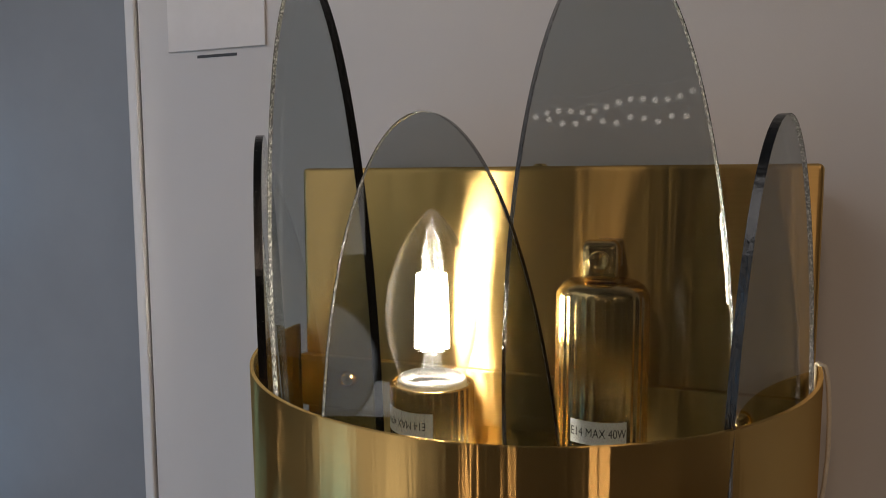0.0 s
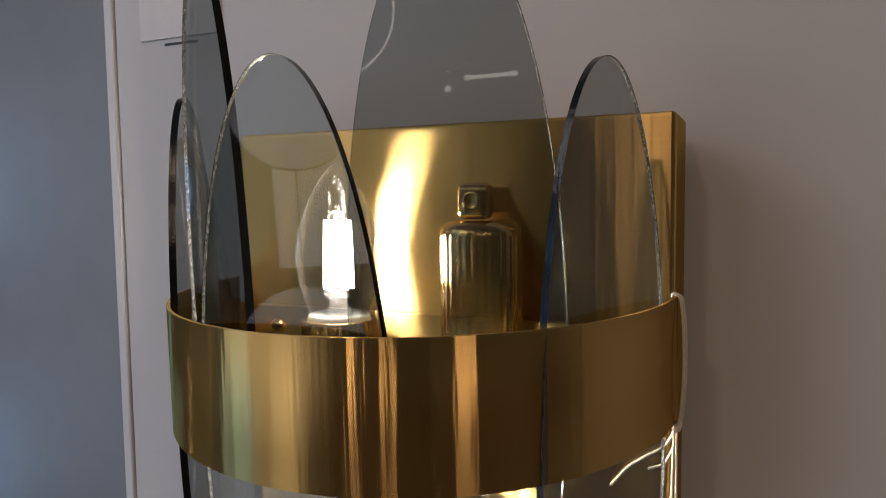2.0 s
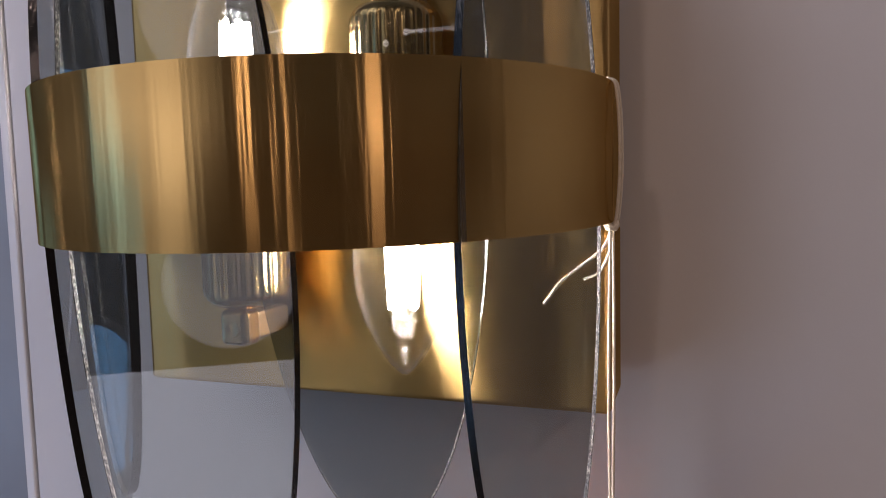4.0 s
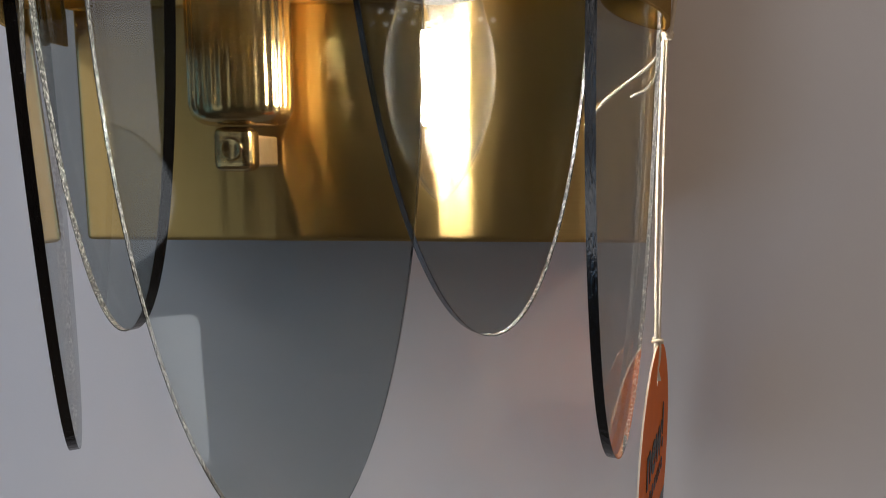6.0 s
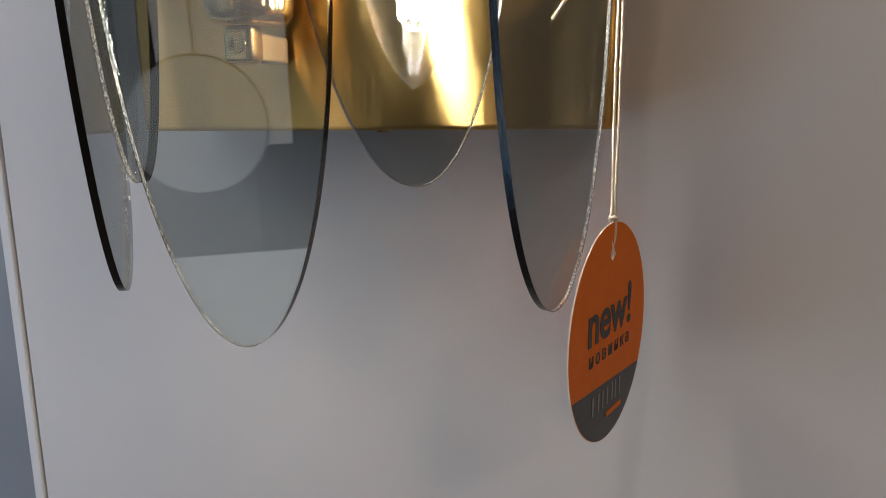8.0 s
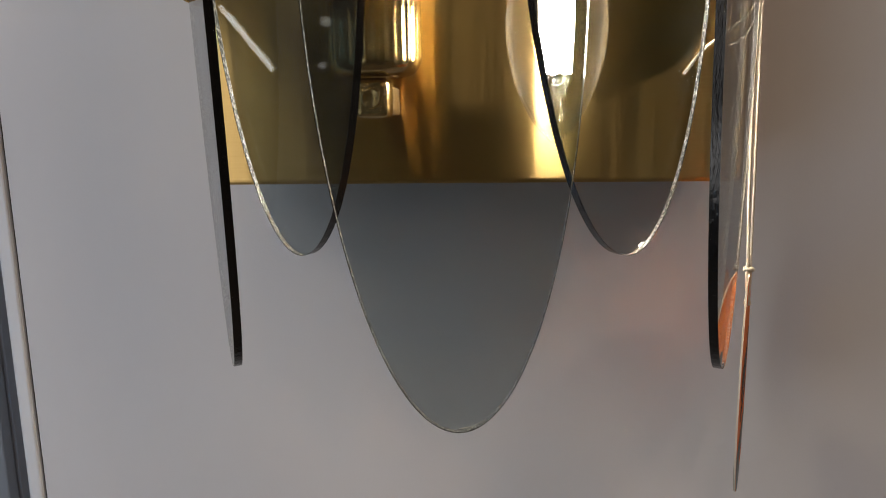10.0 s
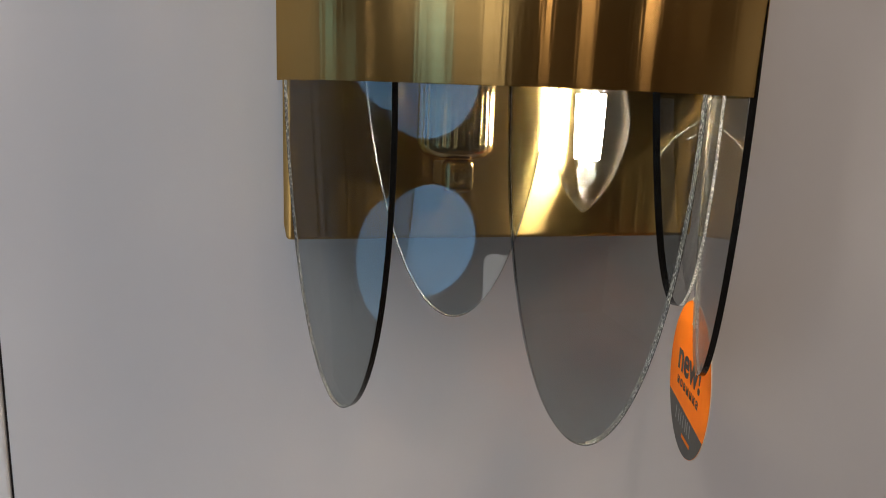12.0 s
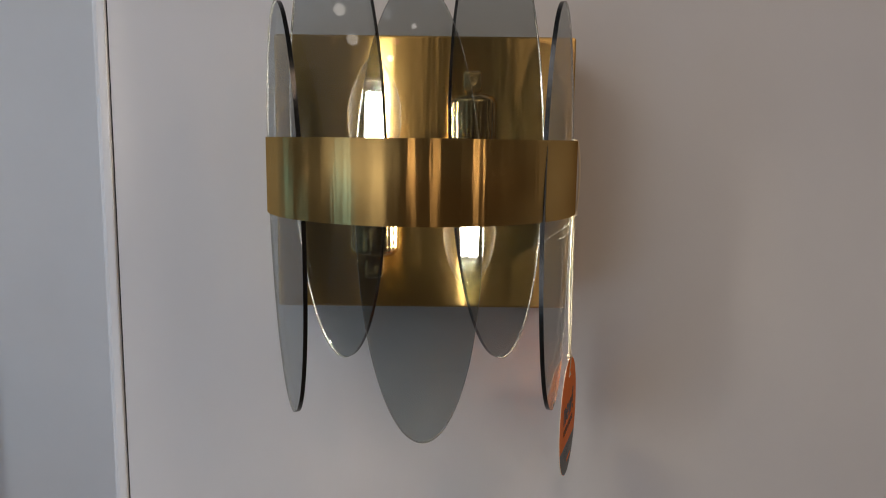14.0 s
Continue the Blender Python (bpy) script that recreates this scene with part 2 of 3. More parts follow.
def tube(points, radius, steps=8, bm=None, taper=None):
    """A round cord through the points."""
    bm = bm or bmesh.new()
    pts = [Vector(p) for p in points]
    rings = []
    for i, p in enumerate(pts):
        d = (pts[min(i + 1, len(pts) - 1)] - pts[max(i - 1, 0)]).normalized()
        a = d.cross(Vector((0.31, 0.87, 0.38))).normalized()
        b = d.cross(a)
        r = radius if taper is None else radius * taper[i]
        rings.append([bm.verts.new(p + r * (a * math.cos(2 * math.pi * k / steps) + b * math.sin(2 * math.pi * k / steps))) for k in range(steps)])
    for a, b in zip(rings, rings[1:]):
        for k in range(steps):
            bm.faces.new((a[k], a[(k + 1) % steps], b[(k + 1) % steps], b[k]))
    bm.faces.new(rings[0][::-1])
    bm.faces.new(rings[-1])
    return bm


def smooth_line(points, n=6):
    """Catmull-Rom points through the given ones."""
    p = [Vector(q) for q in points]
    p = [2 * p[0] - p[1]] + p + [2 * p[-1] - p[-2]]
    out = []
    for i in range(1, len(p) - 2):
        for k in range(n):
            t = k / n
            out.append(0.5 * (2 * p[i] + (p[i + 1] - p[i - 1]) * t + (2 * p[i - 1] - 5 * p[i] + 4 * p[i + 1] - p[i + 2]) * t * t + (3 * p[i] - p[i - 1] - 3 * p[i + 1] + p[i + 2]) * t ** 3))
    return out + [p[-2]]


def lettering(name, text, size, mat, parent, m, label="", extrude=0.00006, width=1.0, spacing=1.0, bold=0.0):
    cu = bpy.data.curves.new(name, "FONT")
    cu.body, cu.size, cu.extrude, cu.align_x, cu.align_y, cu.space_character, cu.offset = text, size, extrude, "CENTER", "CENTER", spacing, bold
    tmp = bpy.data.objects.new(name, cu)
    me = bpy.data.meshes.new_from_object(tmp)
    bpy.data.objects.remove(tmp)
    me.transform(Matrix.Diagonal((width, 1, 1, 1)))
    me.materials.append(mat)
    ob = new(name, me)
    ob.parent = parent
    ob.matrix_local = m
    return tagged(ob, label)


# ---- the display and the room ----
WALL = 0.048          # face of the board that the lamp hangs on
GAP = -0.2307         # its left edge

solid("wall_north", box(GAP, 2.2, WALL, WALL + 0.018, 0, 2.7, 0.0006, 1), BOARD, "white laminate display board carrying the wall lamp", "wall")
solid("wall_recess", box(-2.2, 2.2, 0.75, 0.77, 0, 2.7), PALE, "pale painted wall set back behind the display board", "wall")
# cabinet shape added only to make the pale wall darker towards the left
cabinet = thing("dark_wall_standin", Matrix.Identity(4), "tall grey stand-in added for the darker part of the pale wall", "cabinet")
part("body", box(-2.2, -0.80, 0.722, 0.7496, 0, 2.6, 0.002), RECESS, cabinet)
for x0, x1 in ((-2.19, -1.505), (-1.50, -0.805)):
    part("front_panel", box(x0, x1, 0.70, 0.7218, 0.08, 2.59, 0.003), RECESS, cabinet)

solid("wall_east", box(2.2, 2.26, -4.0, 0.77, 0, 2.7), BROWN, "brown shop wall", "wall")
solid("wall_south", box(-2.2, 2.2, -4.06, -4.0, 0, 2.7), BROWN, "brown shop wall", "wall")
solid("wall_west", box(-2.26, -2.2, -4.0, 0.77, 0, 2.7), PLASTER, "painted shop wall", "wall")
solid("floor", box(-2.26, 2.26, -4.06, 0.77, -0.05, 0), FLOOR, "brown vinyl shop floor", "floor")
solid("ceiling", box(-2.26, 2.26, -4.06, 0.77, 2.7, 2.75), CEIL, "painted shop ceiling", "ceiling")

# upright profile at the board's edge
trim = thing("trim", Matrix.Identity(4), "white plastic edge profile beside the display board", "trim", kind="structure")
# black strip painted in for the shade of the open gap
part("gap_shade", box(GAP - 0.0012, GAP - 0.0001, WALL + 0.0015, WALL + 0.016, 0, 2.7), DARK, trim)
bm = box(GAP - 0.0085, GAP - 0.0013, WALL - 0.001, WALL + 0.017, 0, 2.7, 0.0012)
part("inner_bead", bm, PROFILE, trim)
part("outer_bead", box(GAP - 0.0135, GAP - 0.0086, WALL + 0.004, WALL + 0.03, 0, 2.7, 0.0018), PROFILE, trim)

# ---- the wall lamp ----
ZC = 1.6005
lamp = thing("wall_lamp", Matrix.Translation((0, 0, ZC)), "brushed brass wall lamp with five smoked glass ovals", "wall lamp")

# box-shaped backplate, open to the wall
part("backplate", box(-0.1, 0.1, 0, 0.036, -0.0910, 0.0915, 0.0020, 4), BRASS, lamp, "brushed brass backplate")
# unseen bracket added to fill the space behind, near-black like the gap's shade
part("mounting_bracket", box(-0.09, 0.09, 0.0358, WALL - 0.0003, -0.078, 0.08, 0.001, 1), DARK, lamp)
for x, z in ((0, 0.0915), (0.004, -0.0910)):
    s = 1 if z > 0 else -1
    part("screw", lathe([(0, 0.0016), (0.0022, 0.0013), (0.0030, 0.0004), (0.0030, -0.0005)], 16), GOLD, lamp, m=Matrix.Translation((x, 0.018, z)) @ Matrix.Diagonal((1, 1, s, 1)))

# half-round band
A, B, H = 0.1022, 0.1065, 0.0234
bm = bmesh.new()
N, T = 96, 0.0012
loop = []
for k in range(N + 1):
    th = math.pi * k / N
    loop.append((Vector((-A * math.cos(th), -B * math.sin(th), 0)), Vector((-(A - T) * math.cos(th), -(B - T) * math.sin(th), 0))))
cols = [[bm.verts.new(o + Vector((0, 0, -H))), bm.verts.new(o + Vector((0, 0, H))), bm.verts.new(i + Vector((0, 0, H))), bm.verts.new(i + Vector((0, 0, -H)))] for o, i in loop]
for a, b in zip(cols, cols[1:]):
    for q in range(4):
        bm.faces.new((a[q], a[(q + 1) % 4], b[(q + 1) % 4], b[q]))
bm.faces.new(cols[0])
bm.faces.new(cols[-1][::-1])
band = part("band", bm, BAND, lamp, "brushed brass half-round band", m=pose(-0.001, 0, 0.0005, 1.1))
for p in band.data.polygons:
    p.use_smooth = abs(p.normal.z) < 0.5
# flat bar across the backplate, with screws
part("crossbar", box(-0.1, 0.1, -0.004, -0.0004, -0.011, 0.0115, 0.0004, 1), BRASS, lamp)
for x in (-0.077, 0.077):
    part("bar_screw", lathe([(0, 0.0032), (0.0016, 0.0029), (0.0030, 0.0018), (0.0037, 0.0005), (0.0037, 0)], 20), GOLD, lamp, m=Matrix.Translation((x, -0.004, 0.0025)) @ pose(0, 0, 0, 90), smooth=True)

# smoked glass ovals: x, y, turn, lean, height of the middle
GLASS_W, GLASS_H, GLASS_T = 0.0695, 0.2530, 0.0027


def oval(inward):
    """A pane with a cut edge. inward: the sign of the side that faces the wall; there the edge is seen through the glass, foreshortened to its front half."""
    bm = bmesh.new()
    n = 120
    rings = []
    for y in (-GLASS_T / 2, 0.0, GLASS_T / 2):
        rings.append([bm.verts.new((0.5 * GLASS_W * math.cos(2 * math.pi * k / n), y, 0.5 * GLASS_H * math.sin(2 * math.pi * k / n))) for k in range(n)])
    front, middle, rear = rings
    bm.faces.new(front)
    bm.faces.new(rear[::-1])
    for k in range(n):
        q = (k + 1) % n
        behind = math.cos(2 * math.pi * (k + 0.5) / n) * inward > 0.02
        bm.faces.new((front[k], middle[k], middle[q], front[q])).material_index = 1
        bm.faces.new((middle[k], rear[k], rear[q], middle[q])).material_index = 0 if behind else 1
        # ground inner side of the cut edge seen through the glass, light and glints painted in
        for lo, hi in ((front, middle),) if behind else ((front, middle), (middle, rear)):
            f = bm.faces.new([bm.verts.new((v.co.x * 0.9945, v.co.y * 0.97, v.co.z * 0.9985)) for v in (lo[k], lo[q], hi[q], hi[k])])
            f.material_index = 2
    return bm


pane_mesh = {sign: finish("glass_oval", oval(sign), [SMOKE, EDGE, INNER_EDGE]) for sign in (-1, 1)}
for x, y, turn, lx, ly, z in ((0.0, -0.0977, 0.6, -0.0216, -0.0320, 1.5772), (-0.0479, -0.0757, -33, -0.0299, -0.0121, 1.6216), (0.0441, -0.0725, 36, -0.0341, 0.0079, 1.6219), (-0.0834, -0.0462, -62, -0.0250, -0.0200, 1.5765), (0.0836, -0.0435, 67, -0.003, -0.022, 1.5785)):
    up = Vector((lx, ly, 1)).normalized()
    side = Vector((math.cos(radians(turn)), math.sin(radians(turn)), 0))
    side = (side - up * side.dot(up)).normalized()
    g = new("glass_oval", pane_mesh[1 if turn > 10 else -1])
    g.parent = lamp
    g.matrix_local = Matrix.Translation((x, y, z - ZC)) @ Matrix((side, up.cross(side), up)).transposed().to_4x4()
    tagged(g, "smoked grey glass oval with dark cut edges")

# lampholders: brass cups with a swivel bracket, one upright and one hanging
for sx, sy, flip in ((-0.0314, -0.0228, 1), (0.0306, -0.0190, -1)):
    holder = new("lampholder")
    holder.parent = lamp
    holder.matrix_local = pose(sx, sy, 0) @ (pose(0, 0, 0, 0, 180, 0) if flip < 0 else Matrix.Identity(4))
    tagged(holder, "brass lampholder cup on a square bracket")
    R = 0.0158
    prof = [(0, -0.052), (R - 0.006, -0.052)] + [(R - 0.006 + 0.006 * math.sin(a * math.pi / 12), -0.046 - 0.006 * math.cos(a * math.pi / 12)) for a in range(1, 7)]
    prof += [(R, 0.0105), (R - 0.0004, 0.0112), (R - 0.0012, 0.0112), (R - 0.0014, 0.009), (R - 0.0014, -0.03), (0, -0.03)]
    cup = lathe(prof, 288)
    for v in cup.verts:
        if math.hypot(v.co.x, v.co.y) > R - 0.0002 and v.co.z < 0.0107:
            k = 1 + 0.0115 * math.cos(32 * math.atan2(v.co.y, v.co.x))
            v.co.x, v.co.y = v.co.x * k, v.co.y * k
    part("cup", cup, BRASS_PLAIN, holder, smooth=True)
    part("inner_sleeve", lathe([(0.0, 0.008), (0.0128, 0.008), (0.0135, 0.0095), (0.0140, 0.008), (0.0140, -0.02)], 40), CERAMIC, holder, "white ceramic insert", True)
    part("knuckle", box(-0.0062, 0.0062, -0.0102, -0.0006, -0.0662, -0.0526, 0.0028, 4), BRASS_PLAIN, holder)
    part("bracket", box(-0.0046, 0.0046, -0.0008, 0.0203, -0.0648, -0.0548, 0.0009, 2), SATIN, holder)
    part("bracket_screw", lathe([(0.0, 0.0001), (0.0022, 0.0001), (0.0027, 0.0004), (0.0032, 0.0004), (0.0036, 0.0), (0.0036, -0.0005)], 32), BRASS_PLAIN, holder, smooth=True, m=Matrix.Translation((0, -0.0102, -0.0594)) @ pose(0, 0, 0, 90))
    # curved paper label
    bm = bmesh.new()
    lo, hi, r2 = (-0.0055, 0.0035, R * 1.0120) if flip > 0 else (-0.0065, 0.0015, R * 1.0120)
    a0, a1 = (-64, 22) if flip > 0 else (-40, 30)
    prev = None
    for k in range(19):
        a = radians(a0 + (a1 - a0) * k / 18)
        pr = [bm.verts.new((r2 * math.sin(a), -r2 * math.cos(a), zz)) for zz in (lo, hi)]
        if prev:
            bm.faces.new((prev[0], pr[0], pr[1], prev[1]))
        prev = pr
    sticker = part("sticker", bm, PAPER, holder, "small white paper sticker", True)
    tx = lettering("lettering", "E14 MAX 40W", 0.0042, INK, sticker, Matrix.Identity(4), "black printed lettering", 0.00002, 0.72)
    zc = (lo + hi) / 2
    mid = (a0 + a1) / 2
    for v in tx.data.vertices:
        x, zz = (-v.co.x, -v.co.y)
        a = radians(mid) + x / R
        rr = r2 + 0.00012 + 0.00002 * (v.co.z > 0)
        v.co = (rr * math.sin(a), -rr * math.cos(a), zc + zz)

# filament bulbs
for bx, by, bz, turn in ((-0.0314, -0.0228, 1.6108, 0), (0.0306, -0.0190, 1.5900, 180)):
    bulb = thing("light_bulb", pose(bx, by, bz, 0, turn, 0), "lit clear candle bulb with glowing filaments", "light bulb", "candle bulbs in the wall lamp")
    pr = [(0.0118, -0.002), (0.0122, 0.001), (0.0128, 0.004), (0.0142, 0.009), (0.0160, 0.015), (0.0171, 0.021), (0.0174, 0.026), (0.0171, 0.031), (0.0160, 0.038), (0.0140, 0.045), (0.0113, 0.0515), (0.0080, 0.0575), (0.0050, 0.0615), (0.0028, 0.0638), (0.0014, 0.0650), (0.0, 0.0655)]
    pr += [(max(r - 0.0007, 0), z - 0.0005) for r, z in pr[::-1]] + [pr[0]]
    shell = lathe(pr, 72)
    bmesh.ops.remove_doubles(shell, verts=shell.verts, dist=1e-6)
    env = part("envelope", shell, BULB_GLASS, bulb, "clear glass envelope", True)
    env.visible_shadow = False
    part("collar", lathe([(0.0116, -0.001), (0.0128, -0.001), (0.0131, 0.0012), (0.0124, 0.0028), (0.0116, 0.0030)], 40), CERAMIC, bulb, "white collar", True)
    stem = [(0.0060, 0.0), (0.0052, 0.004), (0.0036, 0.008), (0.0030, 0.012), (0.0040, 0.0145), (0.0022, 0.0165), (0.0010, 0.024), (0.0008, 0.046), (0.0, 0.0465)]
    part("glass_stem", lathe(stem, 20), STEM_GLASS, bulb, "clear glass stem", True).visible_shadow = False
    for k in range(6):
        a = radians(20 + 60 * k)
        cx, cy = 0.0051 * math.cos(a), 0.0051 * math.sin(a)
        part("filament", tube([(cx * 1.05, cy * 1.05, 0.0135), (cx, cy, 0.029), (cx * 0.88, cy * 0.88, 0.0415)], 0.00115, 8), FILAMENT, bulb, "glowing filament stick")
        part("wire", tube([(0, 0, 0.0455), (cx * 0.5, cy * 0.5, 0.0450), (cx * 0.86, cy * 0.86, 0.0417)], 0.00010, 6), STEEL, bulb)
        part("wire", tube([(cx * 0.4, cy * 0.4, 0.0125), (cx * 0.9, cy * 0.9, 0.0138), (cx * 1.05, cy * 1.05, 0.0165)], 0.00025, 6), STEEL, bulb)

# ---- tag on a string ----
TAGX, TAGY = 0.1011, -0.0095
card_turn = pose(0, 0, 0, 0, 0, 71.5)
tag = thing("hang_tag", Matrix.Translation((TAGX, TAGY, 1.4362)) @ card_turn, "orange and charcoal oval card tag hanging on a cream string", "tag")
TW, TH, TT = 0.0368, 0.0408, 0.0006


def rim(a):
    return TW * math.cos(a), TH * math.sin(a)


bm = bmesh.new()
n = 96
hole = [bm.verts.new((0.0017 * math.cos(2 * math.pi * k / n), 0, 0.0292 + 0.0022 * math.sin(2 * math.pi * k / n))) for k in range(n)]
ring = [bm.verts.new((rim(2 * math.pi * k / n)[0], 0, rim(2 * math.pi * k / n)[1])) for k in range(n)]
for k in range(n):
    bm.faces.new((hole[k], ring[k], ring[(k + 1) % n], hole[(k + 1) % n]))
r = bmesh.ops.extrude_face_region(bm, geom=bm.faces[:])
bmesh.ops.translate(bm, verts=[g for g in r["geom"] if isinstance(g, bmesh.types.BMVert)], vec=(0, TT, 0))
bmesh.ops.translate(bm, verts=bm.verts, vec=(0, -TT / 2, 0))
bm.normal_update()
for f in bm.faces:
    f.material_index = 0 if abs(f.normal.y) > 0.5 else 1
card = part("card", bm, [ORANGE, CARD_EDGE], tag, "orange card with a cream edge")
for side in (1, -1):
    face = pose(0, -side * (TT / 2 + 0.0001), 0, 90, 0, 0 if side > 0 else 180)
    bm = bmesh.new()
    a0, a1 = radians(180 + 24), radians(360 - 30)
    pts = [rim(a0 + (a1 - a0) * k / 40) for k in range(41)]
    bm.faces.new([bm.verts.new((x * 0.995, z * 0.995, 0)) for x, z in pts])
    part("printed_panel", bm, CARD_DARK, card, "charcoal printed panel", m=face)
    lettering("lettering", "new!", 0.0225, INK, card, face @ Matrix.Translation((0, 0.0065, 0.0001)), "black printed lettering", width=0.98, bold=0.0005)
    lettering("lettering", "новинка", 0.0074, INK, card, face @ Matrix.Translation((0, -0.0062, 0.0001)), "black printed lettering", spacing=1.45, bold=0.00012)
    bm = bmesh.new()
    for x0, w in ((-0.016, 0.0012), (-0.0105, 0.0010), (-0.0065, 0.0010), (-0.002, 0.0010), (0.0028, 0.0010), (0.006, 0.0010), (0.0105, 0.0010)):
        box(x0, x0 + w, -0.0275, -0.0205, 0.0001, 0.0002, bm=bm)
    part("printed_bars", bm, SILVER_INK, card, "silver printed bars", m=face)
    bm = box(-0.002, 0.013, -0.0325, -0.0305, 0.0001, 0.0002)
    part("printed_bar", bm, ORANGE, card, "small orange printed bar", m=face)

cord = thing("tag_string", Matrix.Translation((0.0008, 0, -0.0008)), "cream waxed string looped over the lamp band and knotted", "string")
top = [(0.0985, -0.005, 1.577), (0.0985, -0.0035, 1.600), (0.0985, -0.0035, 1.6236), (0.0998, -0.004, 1.6256), (0.1016, -0.0045, 1.6237), (0.1028, -0.005, 1.612), (0.1030, -0.0055, 1.595), (0.1018, -0.0055, 1.580), (0.1002, -0.005, 1.5772)]
part("loop", tube(smooth_line(top), 0.00058), STRING, cord, smooth=True)
part("loop", tube(smooth_line([(p[0] + 0.0006, p[1] + 0.0016, p[2] - 0.0002) for p in top]), 0.00055), STRING, cord, smooth=True)
kn = [(0.1003 + 0.0022 * math.cos(k * 1.1) * (1 - 0.03 * k), -0.005 + 0.0019 * math.sin(k * 1.1), 1.5772 + 0.0012 * math.sin(k * 2.3)) for k in range(14)]
part("knot", tube(smooth_line(kn, 4), 0.0008), STRING, cord, smooth=True)
part("loose_end", tube(smooth_line([(0.1005, -0.005, 1.577), (0.0972, -0.004, 1.5695), (0.0895, -0.0022, 1.5632), (0.0825, -0.0012, 1.5575), (0.0762, -0.0009, 1.5494)]), 0.00058), STRING, cord, smooth=True)
part("loose_end", tube(smooth_line([(0.1012, -0.0052, 1.577), (0.0995, -0.0045, 1.5685), (0.096, -0.003, 1.5615), (0.0905, -0.002, 1.5585)]), 0.00055), STRING, cord, smooth=True)
for off in (-0.0008, 0.0008):
    part("hanger", tube(smooth_line([(0.1003 + off * 0.5, -0.005, 1.5765), (0.1001 + off, -0.0055, 1.545), (0.1001 + off, -0.0072, 1.51), (0.1002 + off * 0.6, -0.0088, 1.486), (0.1003 + off, -0.0093 + off * 1.2, 1.4737), (0.1003 - off, -0.0095 + off * 0.4, 1.4660)]), 0.00058), STRING, cord, smooth=True)
part("tag_knot", tube(smooth_line([(0.1003 + 0.0014 * math.cos(k * 1.3), -0.0090 + 0.0012 * math.sin(k * 1.3), 1.4792 + 0.0005 * math.sin(k * 2.1)) for k in range(8)], 4), 0.0007), STRING, cord, smooth=True)

# ---- paper notice on the board ----
notice = thing("paper_notice", pose(-0.1790, WALL, 1.7978), "white paper notice stuck on the board", "notice")
part("sheet", box(-0.0305, 0.0305, -0.0012, -0.0002, -0.0425, 0.0425, 0.0002, 1), PAPER, notice)
part("printed_bar", box(-0.0125, 0.0125, -0.0003, -0.0001, -0.0465, -0.0450), INK, notice)

# ---- things that show only as reflections in the glass ----
BLUE_GLOW = glow("blue_lit_glass", (0.22, 0.50, 0.85), 3.4)
WHITE_GLOW = glow("white_lit_panel", (0.93, 0.97, 1.0), 2.0)
stand = thing("display_stand", pose(-0.99, -0.64, 0), "grey display stand carrying round blue lamps", "stand")
part("board", box(-0.02, 0.02, -0.22, 0.22, 0.0, 2.15, 0.004), GREY_BOARD, stand)
part("foot", box(-0.2, 0.2, -0.25, 0.25, 0.0, 0.03, 0.004), GREY_BOARD, stand)
# two rows show as reflections; the other rows are added to lengthen the brass's stripe
for y, z, turn, size in [(-0.553, 0.875 + 0.23 * k, 81, 1.0) for k in range(6)] + [(-0.715, 0.96 + 0.305 * k, 8, 1.25) for k in range(4)]:
    disc = thing("disc_lamp", pose(-0.92, y, z, 0, 0, turn), "round lamp with a lit pale blue glass face", "lamp", "round blue lamps on the stand")
    turned = pose(0, 0, 0, 0, 90, 0) @ Matrix.Diagonal((size, size, 1, 1))
    part("face", lathe([(0, 0.012), (0.085, 0.012), (0.088, 0.006)], 40), BLUE_GLOW, disc, "lit pale blue glass", m=turned)
    if size < 1.1:
        part("ring", lathe([(0.073, 0.0122), (0.075, 0.0145), (0.079, 0.0145), (0.081, 0.0122)], 40), GREY_BOARD, disc, "grey ring on the glass", m=turned)
    part("rim", lathe([(0.089, 0.004), (0.089, 0.016), (0.098, 0.014), (0.098, -0.01), (0.03, -0.02), (0.03, -0.055)], 40), GREY_BOARD, disc, m=turned, smooth=True)
sign = thing("light_box", pose(-0.73, -1.43, 0, 0, 0, -26), "white lit panel on a grey cabinet", "light box")
part("cabinet", box(-0.62, 0.2, -0.3, -0.02, 0, 0.72, 0.01), GREY_BOARD, sign)
bm = box(-0.60, 0.117, -0.05, 0.0, 0.7205, 1.096, 0.024, 4)
part("panel", bm, WHITE_GLOW, sign, "white lit panel")
PALE_GLOW = glow("opal_lit_disc", (0.90, 0.95, 1.0), 1.1)
for place, wide in (((-0.285, -0.520, 1.480), 0.25), ((-0.275, -0.512, 1.723), 0.24)):
    shade = thing("round_pendant", look(place, (0, 0, 1.58)), "round pale lamp hanging from the ceiling", "lamp", "round pendants")
    part("housing", lathe([(0, 0.05), (0.2, 0.05), (0.262, 0.02), (0.262, -0.002), (0.256, -0.002), (0.256, 0.004), (0, 0.004)], 48), GREY_BOARD, shade, smooth=True, m=Matrix.Diagonal((wide, wide, 1, 1)))
    part("diffuser", lathe([(0, -0.004), (0.255, -0.001)], 48), PALE_GLOW, shade, "lit opal disc", m=Matrix.Diagonal((wide, wide, 1, 1)))
    part("cord", tube([(0, 0, 0), (0, 0, 2.7 - place[2])], 0.0012), DARK, shade, m=shade.matrix_world.inverted() @ Matrix.Translation((place[0] - 0.022, place[1] - 0.040, place[2])))

# small bead lights and a ring lamp of the shop's other lamps
BEAD_GLOW = glow("bead_light", (1.0, 0.95, 0.88), 3.2)


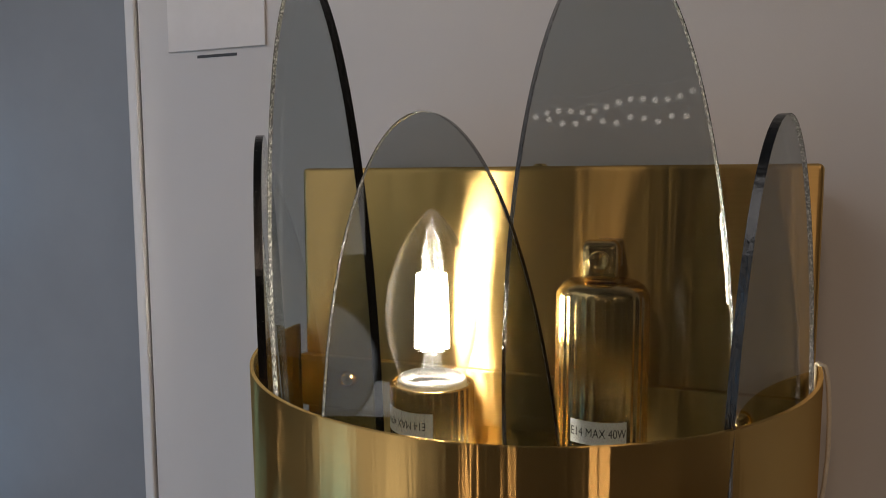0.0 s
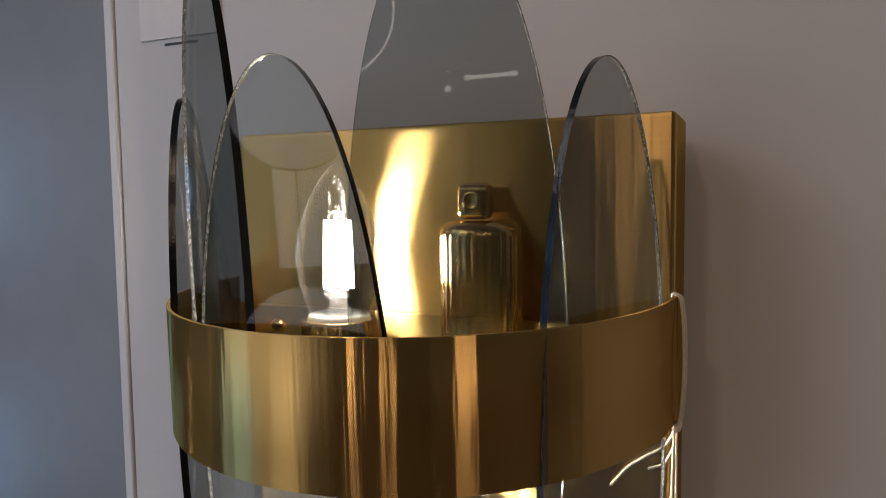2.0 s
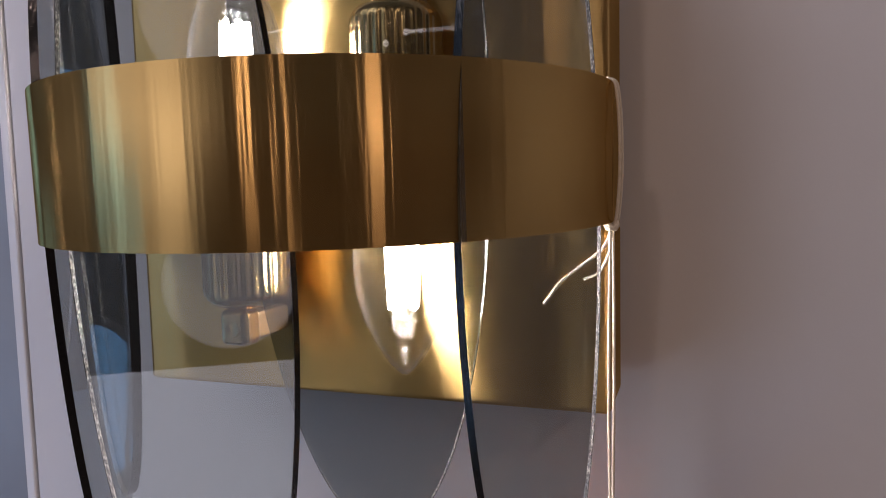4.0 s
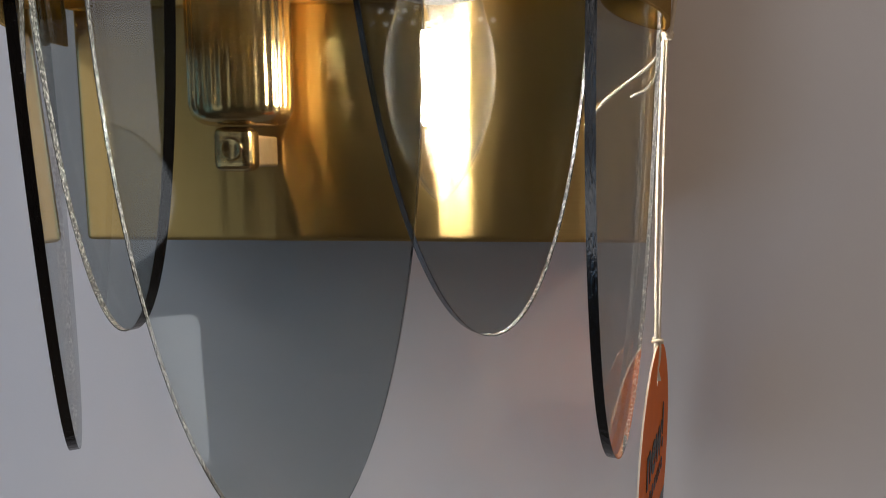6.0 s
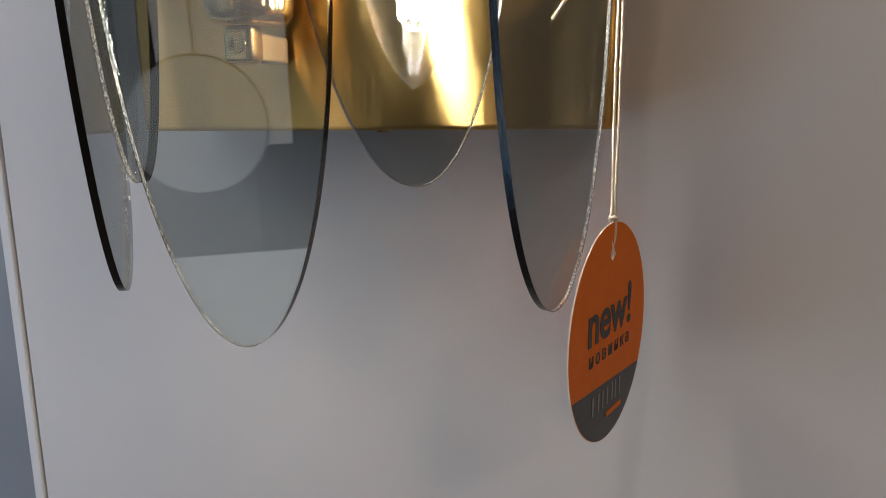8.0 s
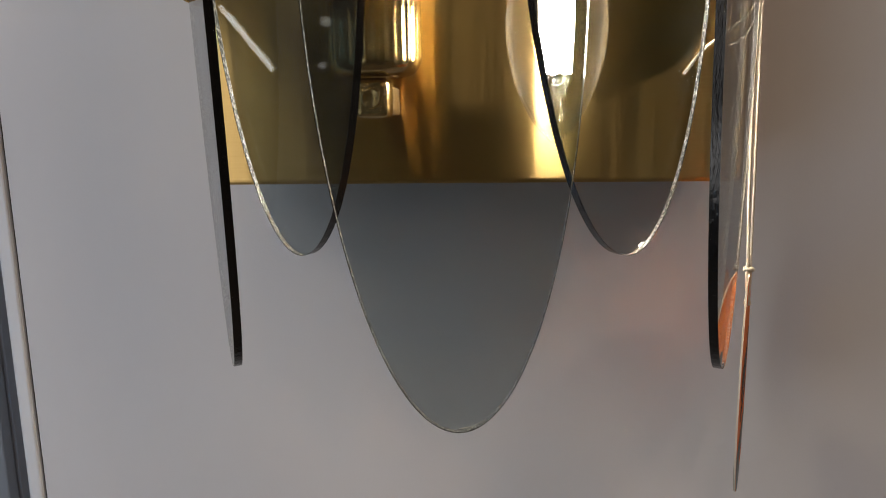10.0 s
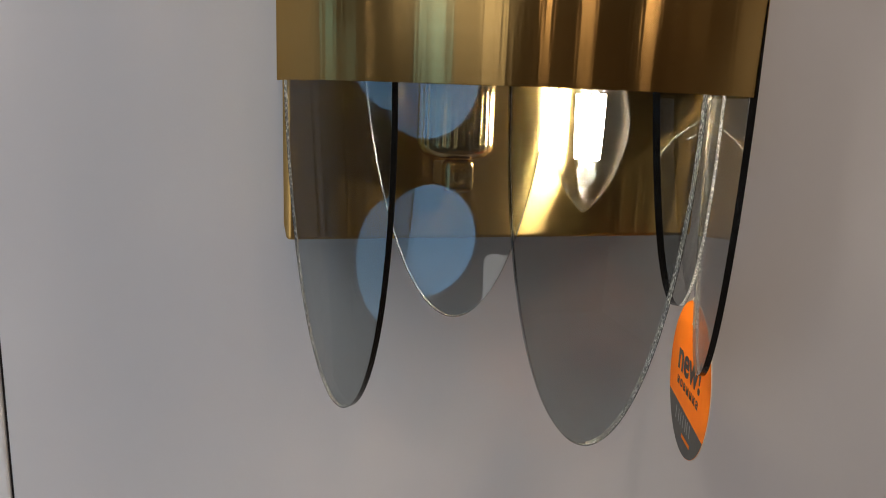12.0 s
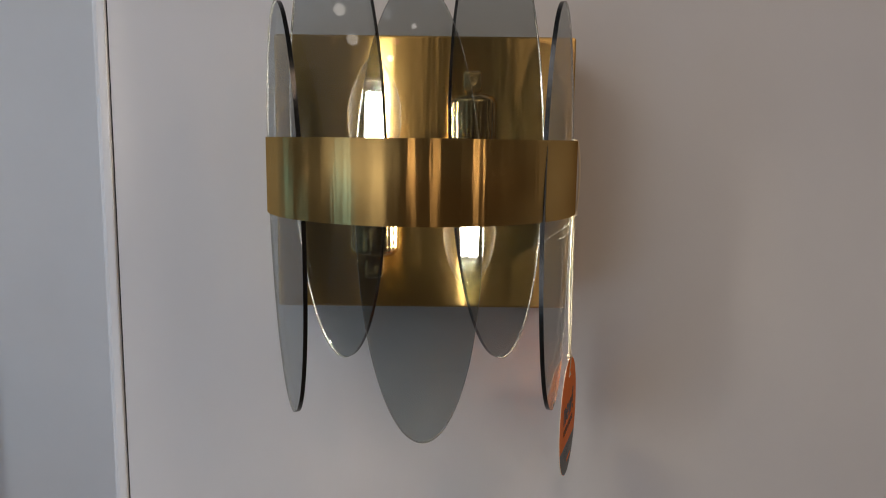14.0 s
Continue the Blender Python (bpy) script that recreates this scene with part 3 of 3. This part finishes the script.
def bead_lamp(points, radius, bar, centre, label):
    ob = thing("bead_lamp", Matrix.Translation(centre), label, "lamp", "bead lamps of the shop")
    pts = [Vector(q) for q in points]
    part("rod", tube([Vector((q.x, q.y, 0.03)) + Vector((0, 0, q.z)) for q in pts], 0.003), STEEL, ob)
    part("hanger", tube([(0, 0, 0.03), (0, 0, 2.7 - centre[2])], 0.002), DARK, ob)
    for q in pts:
        part("bead", lathe([(0, -radius), (radius * 0.7, -radius * 0.7), (radius, 0), (radius * 0.7, radius * 0.7), (0, radius)], 12), BEAD_GLOW, ob, smooth=True, m=Matrix.Translation(q))
    if bar:
        part("light_bar", tube([pts[1], pts[2]], 0.004), BEAD_GLOW, ob)


along = Vector((0.59, 0.80, 0))
bead_lamp([along * u + Vector((0, 0, w)) for u, w in ((-0.10, -0.02), (-0.06, 0.0), (0.03, 0.004), (0.075, 0.03))], 0.007, True, (0.985, -0.77, 1.952), "hanging lamp with small white lights")
along = Vector((0.475, 0.873, 0.12))
bead_lamp([along * (-0.15 + 0.023 * k) + Vector((0, 0, 0.006 * math.sin(k))) for k in range(14)], 0.006, False, (1.157, -0.594, 1.889), "hanging garland of small white lights")
along = Vector((0.488, 0.873, 0))
bead_lamp([along * (-0.13 + 0.026 * k) + Vector((0, 0, 0.006 * math.cos(2 * k))) for k in range(11)], 0.006, False, (1.165, -0.590, 1.860), "hanging garland of small white lights")
along = Vector((0.42, -0.90, 0.1))
bead_lamp([along * (-0.028 + 0.006 * k) for k in range(10)], 0.0035, False, (-0.86, -0.487, 1.443), "short bar of small white lights")
ring = thing("ring_lamp", look((0.735, -0.985, 2.075), (0, 0, 1.6)), "thin lit ring lamp hanging from the ceiling", "lamp")
part("ring", lathe([(0.128, -0.002), (0.132, -0.002), (0.132, 0.002), (0.128, 0.002), (0.128, -0.002)], 48), BEAD_GLOW, ring, "lit ring")
part("cord", tube([(0, 0, 0), (0, 0, 0.505)], 0.002), DARK, ring, m=ring.matrix_world.inverted() @ Matrix.Translation((0.735, -0.985, 2.195)))

SOFT_BLUE = glow("soft_blue_lit_glass", (0.20, 0.50, 0.85), 1.7)
back_stand = thing("display_stand", pose(-1.56, 0.555, 0), "narrow grey display stand carrying large blue lamps", "stand")
part("board", box(-0.02, 0.02, -0.09, 0.09, 0.0, 2.3, 0.004), GREY_BOARD, back_stand)
part("foot", box(-0.2, 0.2, -0.11, 0.11, 0.0, 0.03, 0.004), GREY_BOARD, back_stand)
for z in (0.515, 1.10, 1.685):
    disc = thing("disc_lamp", pose(-1.50, 0.555, z, 0, 0, -12), "large round lamp with a lit pale blue glass face", "lamp", "large blue lamps on the narrow stand")
    turned = pose(0, 0, 0, 0, 90, 0) @ Matrix.Diagonal((2.1, 1.3, 1, 1))
    part("face", lathe([(0, 0.012), (0.085, 0.012), (0.088, 0.006)], 40), SOFT_BLUE, disc, "lit pale blue glass", m=turned)
    part("rim", lathe([(0.089, 0.004), (0.089, 0.016), (0.098, 0.014), (0.098, -0.01), (0.03, -0.02), (0.03, -0.03)], 40), GREY_BOARD, disc, m=turned, smooth=True)
# small globes on cords
for place, size, tint in (((-0.92, -0.505, 1.645), 0.0075, BEAD_GLOW), ((-0.92, -0.224, 1.650), 0.0075, BEAD_GLOW), ((-0.92, -0.214, 1.588), 0.0055, BEAD_GLOW), ((-1.46, -0.495, 1.918), 0.015, BEAD_GLOW), ((-1.45, -0.523, 1.845), 0.015, BEAD_GLOW), ((-0.075, -1.593, 1.806), 0.008, glow("pink_lit_globe", (1.0, 0.25, 0.30), 2.0)), ((-0.09, -1.594, 1.765), 0.009, BEAD_GLOW), ((-0.1, -1.586, 1.872), 0.014, glow("dim_lit_globe", (0.85, 0.92, 1.0), 0.7)), ((-0.03, -1.592, 1.845), 0.007, BEAD_GLOW)):
    globe = thing("globe_lamp", Matrix.Translation(place), "small lit globe lamp hanging on a thin cord", "lamp", "small globe lamps of the shop")
    part("globe", lathe([(size * math.sin(k * math.pi / 10), -size * math.cos(k * math.pi / 10)) for k in range(11)], 16), tint, globe, "lit globe", smooth=True)
    part("cord", tube([(0, 0, size * 0.9), (0, 0, 2.7 - place[2])], 0.0008), DARK, globe)
rod = thing("tube_lamp", Matrix.Translation((-0.92, -0.111, 1.629)), "thin slanting white tube lamp hanging on a cord", "lamp")
part("tube", tube([(0, 0.032, 0.045), (0, -0.032, -0.045)], 0.0036), glow("tube_light", (1.0, 0.96, 0.90), 14), rod, "lit white tube")
part("cord", tube([(0, 0, 0.003), (0, 0, 1.071)], 0.001), DARK, rod)
